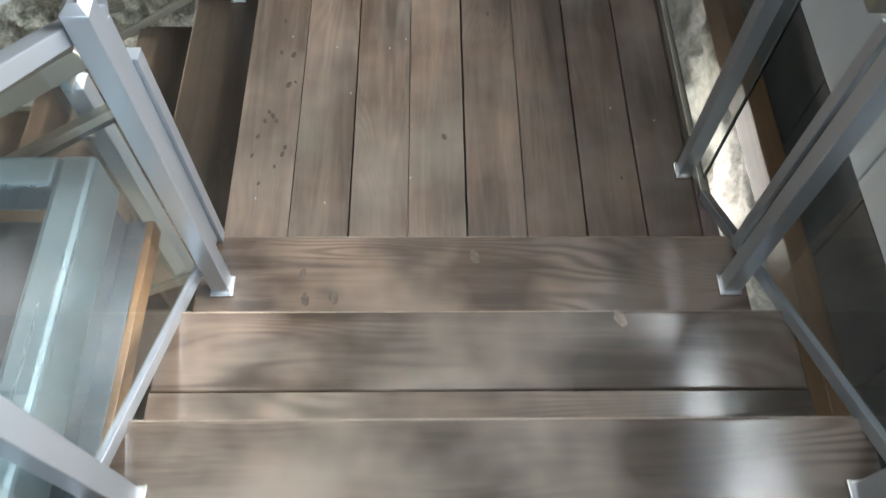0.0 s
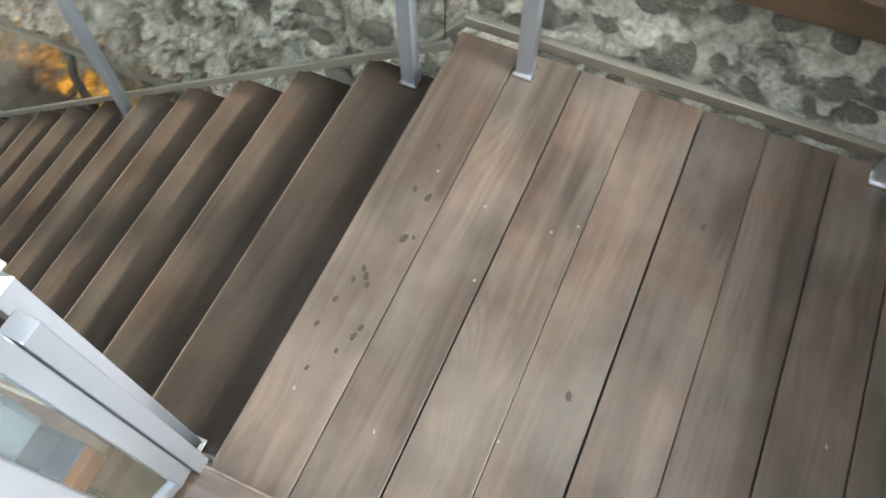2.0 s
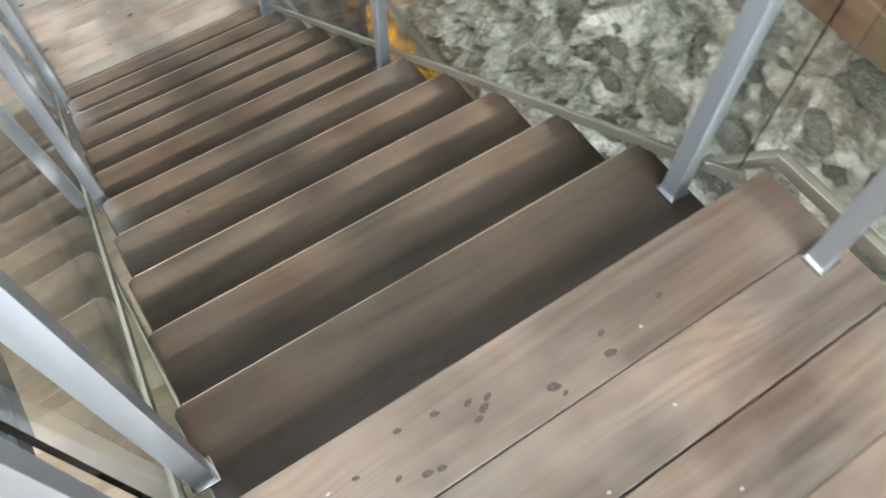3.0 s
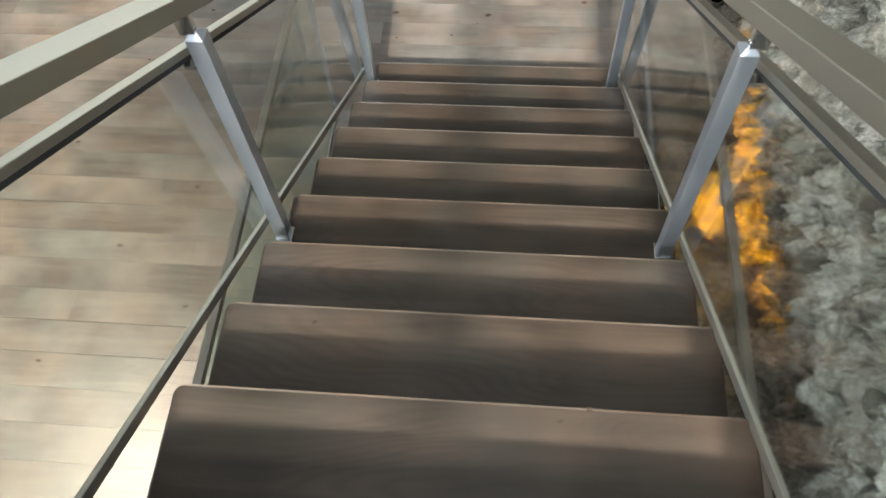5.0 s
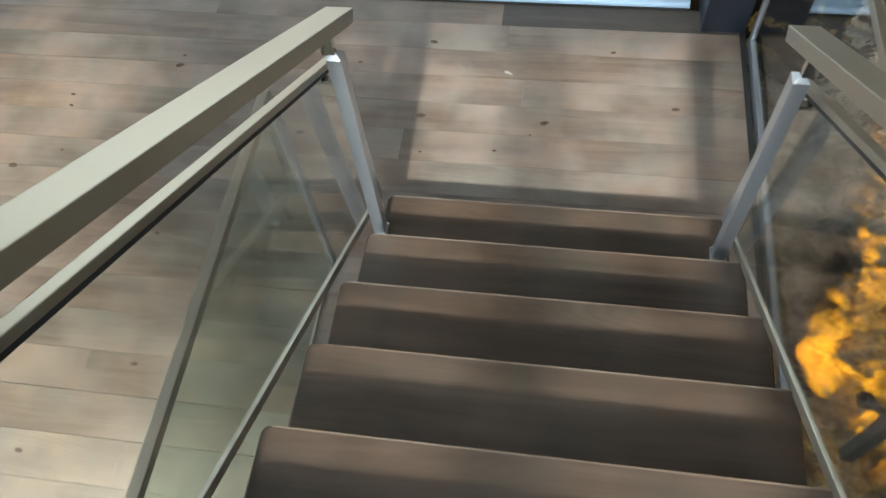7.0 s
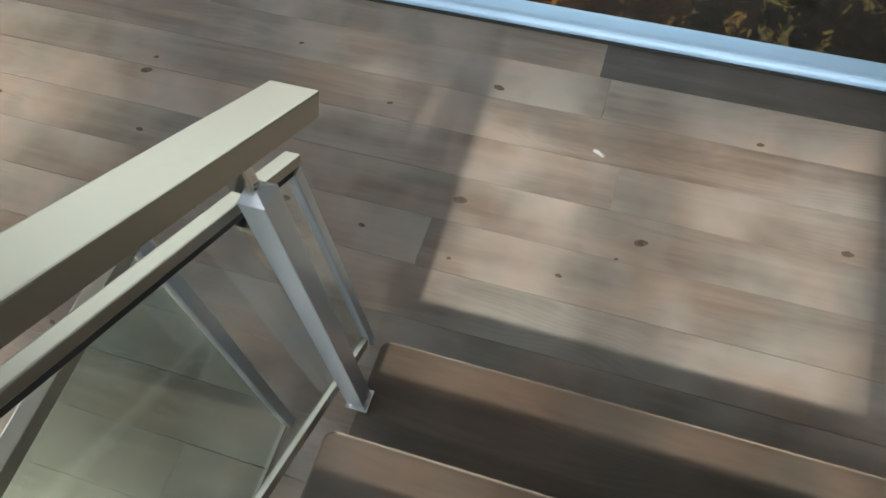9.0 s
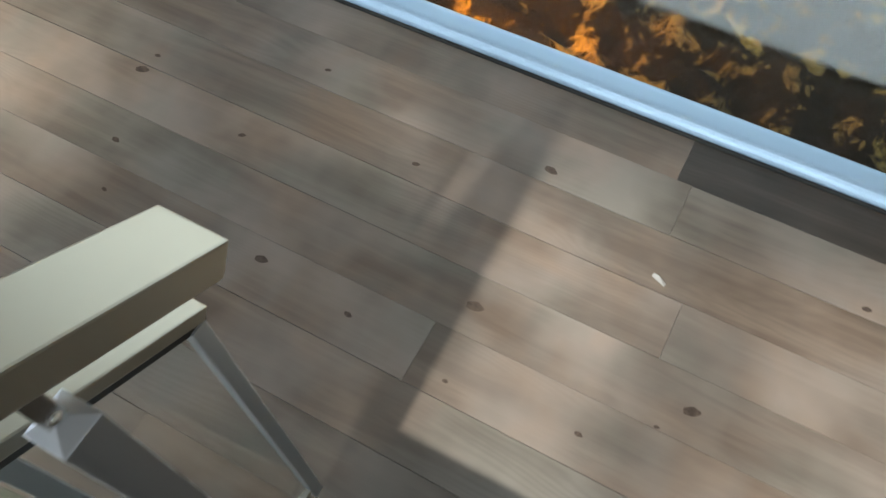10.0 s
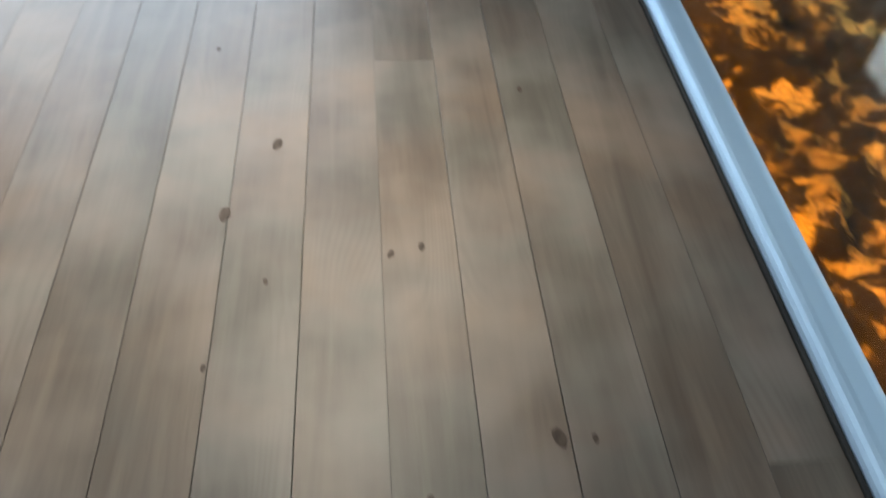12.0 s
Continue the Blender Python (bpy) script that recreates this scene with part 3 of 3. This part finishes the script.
part("body", box((-4.36, 1.245, -0.02), (-4.155, 1.435, 0.42), 0.006), NAVY, plinth)
part("cap", box((-4.365, 1.24, 0.422), (-4.15, 1.44, 0.435), 0.003), DARK, plinth)

g2 = thing("floor_guard", "low glass screen beside the foot of the stair", "glass screen", "floor guards")
part("top_rail", box((-2.845, -0.178, 0.925), (0.4, -0.15, 0.955), 0.003), RAIL, g2)
for x in (-2.83, 0.38):
    part("post", box((x - 0.014, -0.178, 0.0), (x + 0.014, -0.15, 0.924), 0.002), STEEL, g2)
part("bottom_rail", box((-2.815, -0.174, 0.012), (0.365, -0.154, 0.03), 0.002), RAIL, g2)
pane(g2, ((-2.81, -0.164, 0.02), (0.36, -0.164, 0.02), (0.36, -0.164, 0.93), (-2.81, -0.164, 0.93)), (0, 1, 0), 0.012).data.materials[0] = GREEN
g3 = thing("floor_guard", "low glass screen along the pit beside the stair", "glass screen", "floor guards")
part("top_rail", box((-4.15, 1.447, 0.985), (0.4, 1.475, 1.015), 0.003), RAIL, g3)
for x in (-4.1, 0.38):
    part("post", box((x - 0.014, 1.447, -0.18), (x + 0.014, 1.475, 0.984), 0.002), STEEL, g3)
part("bottom_rail", box((-4.08, 1.444, -0.02), (0.365, 1.478, 0.028), 0.003), STEEL, g3)
pane(g3, ((-4.08, 1.461, 0.02), (0.36, 1.461, 0.02), (0.36, 1.461, 0.99), (-4.08, 1.461, 0.99)), (0, 1, 0), 0.012)

# dark clamp arm on the pit screen
arm = thing("glass_clamp", "dark steel clamp arm with a knob on the glass screen", "clamp")
part("arm", bar((-2.06, 1.486, 0.95), (-2.16, 1.486, 0.70), 0.03, 0.03, 0.004, (0, 1, 0)), DARK, arm)
part("arm", bar((-2.15, 1.486, 0.72), (-2.15, 1.486, 0.40), 0.034, 0.034, 0.004, (0, 1, 0)), DARK, arm)
part("stem", bar((-2.15, 1.486, 0.70), (-2.255, 1.486, 0.575), 0.014, 0.014, 0.003, (0, 1, 0)), DARK, arm)
bm = bmesh.new()
bmesh.ops.create_cone(bm, cap_ends=True, segments=20, radius1=0.022, radius2=0.022, depth=0.03)
bmesh.ops.bevel(bm, geom=list(bm.edges), offset=0.004, segments=2, affect="EDGES")
bm.transform(Matrix.Translation((-2.262, 1.486, 0.566)) @ Matrix.Rotation(radians(90), 4, "X"))
part("knob", bm, DARK, arm)

# amber flood lamp on a bracket
fl = thing("flood_lamp", "small dark flood lamp glowing amber against the rock", "lamp")
bm = bmesh.new()
bmesh.ops.create_cone(bm, cap_ends=True, segments=20, radius1=0.022, radius2=0.035, depth=0.07)
bm.transform(Matrix.Translation((-3.34, 1.88, -1.58)) @ Matrix.Rotation(radians(-35), 4, "X"))
part("housing", bm, DARK, fl)
bm = bmesh.new()
bmesh.ops.create_uvsphere(bm, u_segments=16, v_segments=10, radius=0.012, matrix=Matrix.Translation((-3.34, 1.902, -1.55)))
part("bulb", bm, AMBER, fl, "glowing amber bulb")
part("foot", box((-3.36, 1.86, -1.82), (-3.32, 1.9, -1.6), 0.003), DARK, fl)

# paper scrap lying on the boards
bm = bmesh.new()
vs = [bm.verts.new(v) for v in ((-0.03, -0.012, 0.001), (0.035, -0.006, 0.006), (0.03, 0.014, 0.002), (-0.012, 0.012, 0.008), (-0.034, 0.004, 0.003))]
f = bm.faces.new(vs)
ext = bmesh.ops.extrude_face_region(bm, geom=[f])
for v in ext["geom"]:
    if isinstance(v, bmesh.types.BMVert):
        v.co.z += 0.0015
sc = tagged(part("paper_scrap", bm, PAPER), "small crumpled white paper scrap on the floor", "litter")
sc.scale = (0.6, 0.5, 0.8)
sc.location, sc.rotation_euler = (-3.845, 0.42, 0.0), (0, 0, radians(60))

# ---- stone pieces of the north wall ----
north = bpy.data.objects["wall_north"]
rs = random.Random(11)
stone_meshes = []
for n in range(8):
    bm = bmesh.new()
    bmesh.ops.create_icosphere(bm, subdivisions=3, radius=1.0)
    for v in bm.verts:
        d = v.co.copy()
        v.co *= 1 + 0.3 * noise.noise(d * 1.2 + Vector((n * 7.1, 0, 0))) + 0.1 * noise.noise(d * 3.1 + Vector((0, n * 3.7, 0)))
    me = bpy.data.meshes.new("stone")
    for f in bm.faces:
        f.smooth = True
    bm.to_mesh(me)
    bm.free()
    me.materials.append(STONE)
    stone_meshes.append(me)
placed = []
for tries in range(9000):
    x, z = rs.uniform(-1.3, 1.5), rs.uniform(0.3, 2.02)
    r = rs.uniform(0.045, 0.1)
    if x < 0.1 and rs.random() > 0.08 or len(placed) >= 130:
        continue
    if any((x - a_) ** 2 + (z - c_) ** 2 < (1.12 * (r + q_)) ** 2 for a_, c_, q_ in placed):
        continue
    placed.append((x, z, r))
    ob = new("stone", rs.choice(stone_meshes))
    ob.parent = north
    q = Vector((x + 4.9, 0, z + 1.9)) * 5.4 + Vector((3 * 17.3, 3 * 5.1, 3 * 9.7))
    ob.location = (x, wall_y(x, z) + 0.05 - 0.19 * relief(q) * calm(x) + 0.014, z)
    ob.scale = (r * rs.uniform(0.95, 1.3), 0.036, r * rs.uniform(0.75, 1.0))
    ob.rotation_euler = (rs.uniform(-0.2, 0.2), rs.uniform(-0.8, 0.8), rs.uniform(-0.2, 0.2))

# ---- floor boards ----
floor = tagged(new("floor"), "worn brown wooden plank floor with dark knots", "floor", "", "structure")
edges = [-4.28, -4.14, -3.975, -3.815, -3.66, -3.505, -3.345, -3.183, -3.022]
while edges[-1] < 1.3:
    edges.append(edges[-1] + 0.158)
rf = random.Random(4)
for a_, c_ in zip(edges, edges[1:]):
    y = FLOOR_Y0
    while y < FLOOR_Y1:
        y1 = y + rf.uniform(2.2, 4.2)
        if y1 > FLOOR_Y1 - 0.5:
            y1 = FLOOR_Y1
        if a_ == FLOOR_X0 and y < 0.36 < y1:
            y1 = 0.36
        by_rail = a_ == FLOOR_X0 and y > 0.3
        gap = 0.0011 if rf.random() < 0.3 else 0.0003
        bm = box((-(c_ - a_) / 2 + gap, -(y1 - y) / 2 + 0.0003, -0.028), ((c_ - a_) / 2 - gap, (y1 - y) / 2 - 0.0003, 0), gap)
        ob = part("plank", bm, DARKBOARD if by_rail else FLOOR, floor, "darker replaced board" if by_rail else "")
        ob.location = ((a_ + c_) / 2, (y + y1) / 2, rf.uniform(-0.0005, 0.0))
        y = y1

# knots and stains in the boards
bm = bmesh.new()
bmesh.ops.create_circle(bm, cap_ends=True, segments=14, radius=1.0)
for v in bm.verts:
    v.co *= 1 + 0.3 * noise.noise(v.co * 1.7)
knot_mesh = bpy.data.meshes.new("knot")
bm.to_mesh(knot_mesh)
bm.free()
knot_mesh.materials.append(KNOT)


def knot(parent, x, y, z, r, name="knot", mesh=knot_mesh):
    ob = new(name, mesh)
    ob.parent = parent
    ob.location, ob.scale, ob.rotation_euler = (x, y, z + 0.0012), (r * 0.75, r * 1.2, 1), (0, 0, rf.uniform(-0.4, 0.4))


for x, y, r in ((-3.58, 0.07, 0.02), (-3.51, 0.54, 0.006), (-3.69, 1.13, 0.016), (-3.87, -0.25, 0.010), (-4.015, 0.066, 0.017),
                (-3.577, 0.595, 0.018), (-3.417, 0.4, 0.009), (-3.388, 0.095, 0.007), (-4.037, -0.625, 0.009), (-3.998, 0.868, 0.011),
                (-3.567, -0.99, 0.012), (-3.43, -0.911, 0.008), (-3.424, -0.179, 0.010), (-3.857, -1.083, 0.009), (-3.736, -0.703, 0.010),
                (-3.795, -1.088, 0.019), (-3.176, -1.647, 0.020), (-3.868, -2.045, 0.010), (-3.274, -1.459, 0.008), (-3.1, -2.248, 0.008),
                (-3.587, -1.534, 0.011), (-3.523, -1.517, 0.011), (-3.274, -1.866, 0.018), (-3.176, -1.266, 0.008), (-3.45, -0.44, 0.016),
                (-2.35, -0.8, 0.012), (-2.0, -1.1, 0.014), (-1.7, -0.7, 0.012), (-2.6, -1.5, 0.012), (-1.4, -1.3, 0.012), (-2.9, -0.9, 0.01)):
    knot(floor, x, y, 0.0, r * 0.85)
stain_mesh = knot_mesh.copy()
stain_mesh.name = "stain"
stain_mesh.materials.clear()
stain_mesh.materials.append(STAIN)
for x, y, r in ((0.098, 0.529, 0.010), (0.085, 0.545, 0.008), (0.075, 0.51, 0.008), (0.11, 0.51, 0.008), (0.14, 0.78, 0.011), (0.135, 0.654, 0.012),
                (0.139, 0.385, 0.009), (0.145, 0.41, 0.008), (0.10, 0.79, 0.008), (0.155, 0.665, 0.006), (0.12, 0.34, 0.006), (0.06, 0.45, 0.008),
                (0.05, 0.38, 0.007), (0.772, 0.967, 0.009), (0.62, 0.45, 0.010), (0.08, 0.28, 0.006), (0.10, 0.93, 0.007), (1.14, 0.3, 0.006)):
    knot(landing, x, y, LAND, r * 0.95, "stain", stain_mesh)
speck_mesh = knot_mesh.copy()
speck_mesh.name = "paint_speck"
speck_mesh.materials.clear()
speck_mesh.materials.append(PAPER)
for x, y in ((0.077, 0.229), (0.276, 0.214), (0.447, 0.81), (1.138, 0.563), (1.267, 0.514), (0.277, 0.813), (0.33, 0.62), (0.5, 0.85), (0.13, 0.86), (0.52, 0.3)):
    knot(landing, x, y, LAND, 0.0035, "paint_speck", speck_mesh)
chip = knot_mesh.copy()
chip.name = "paint_chip"
chip.materials.clear()
chip.materials.append(WORN)
knot(upper, 0.984, -0.308, LAND + 2 * RISE, 0.017, "paint_chip", chip)
for x, y, j, q in ((0.263, -0.107, 1, 0.012), (0.688, -0.06, 1, 0.016), (0.275, -0.177, 1, 0.014), (0.343, -0.172, 1, 0.016), (0.675, -0.37, 2, 0.007)):
    knot(upper, x, y, LAND + j * RISE, q, "stain")
for x, y, k, q in ((-0.8, 0.87, 3, 0.006), (-0.83, 0.93, 3, 0.006), (-1.064, 0.28, 4, 0.007), (-1.084, 0.06, 4, 0.006)):
    knot(stair, x, y, LAND - k * RISE, q, "stain")
for x, y, k, q in ((-2.774, 0.126, 11, 0.004), (-2.8, 0.15, 11, 0.004)):
    knot(stair, x, y, LAND - k * RISE, q, "paint_speck", speck_mesh)
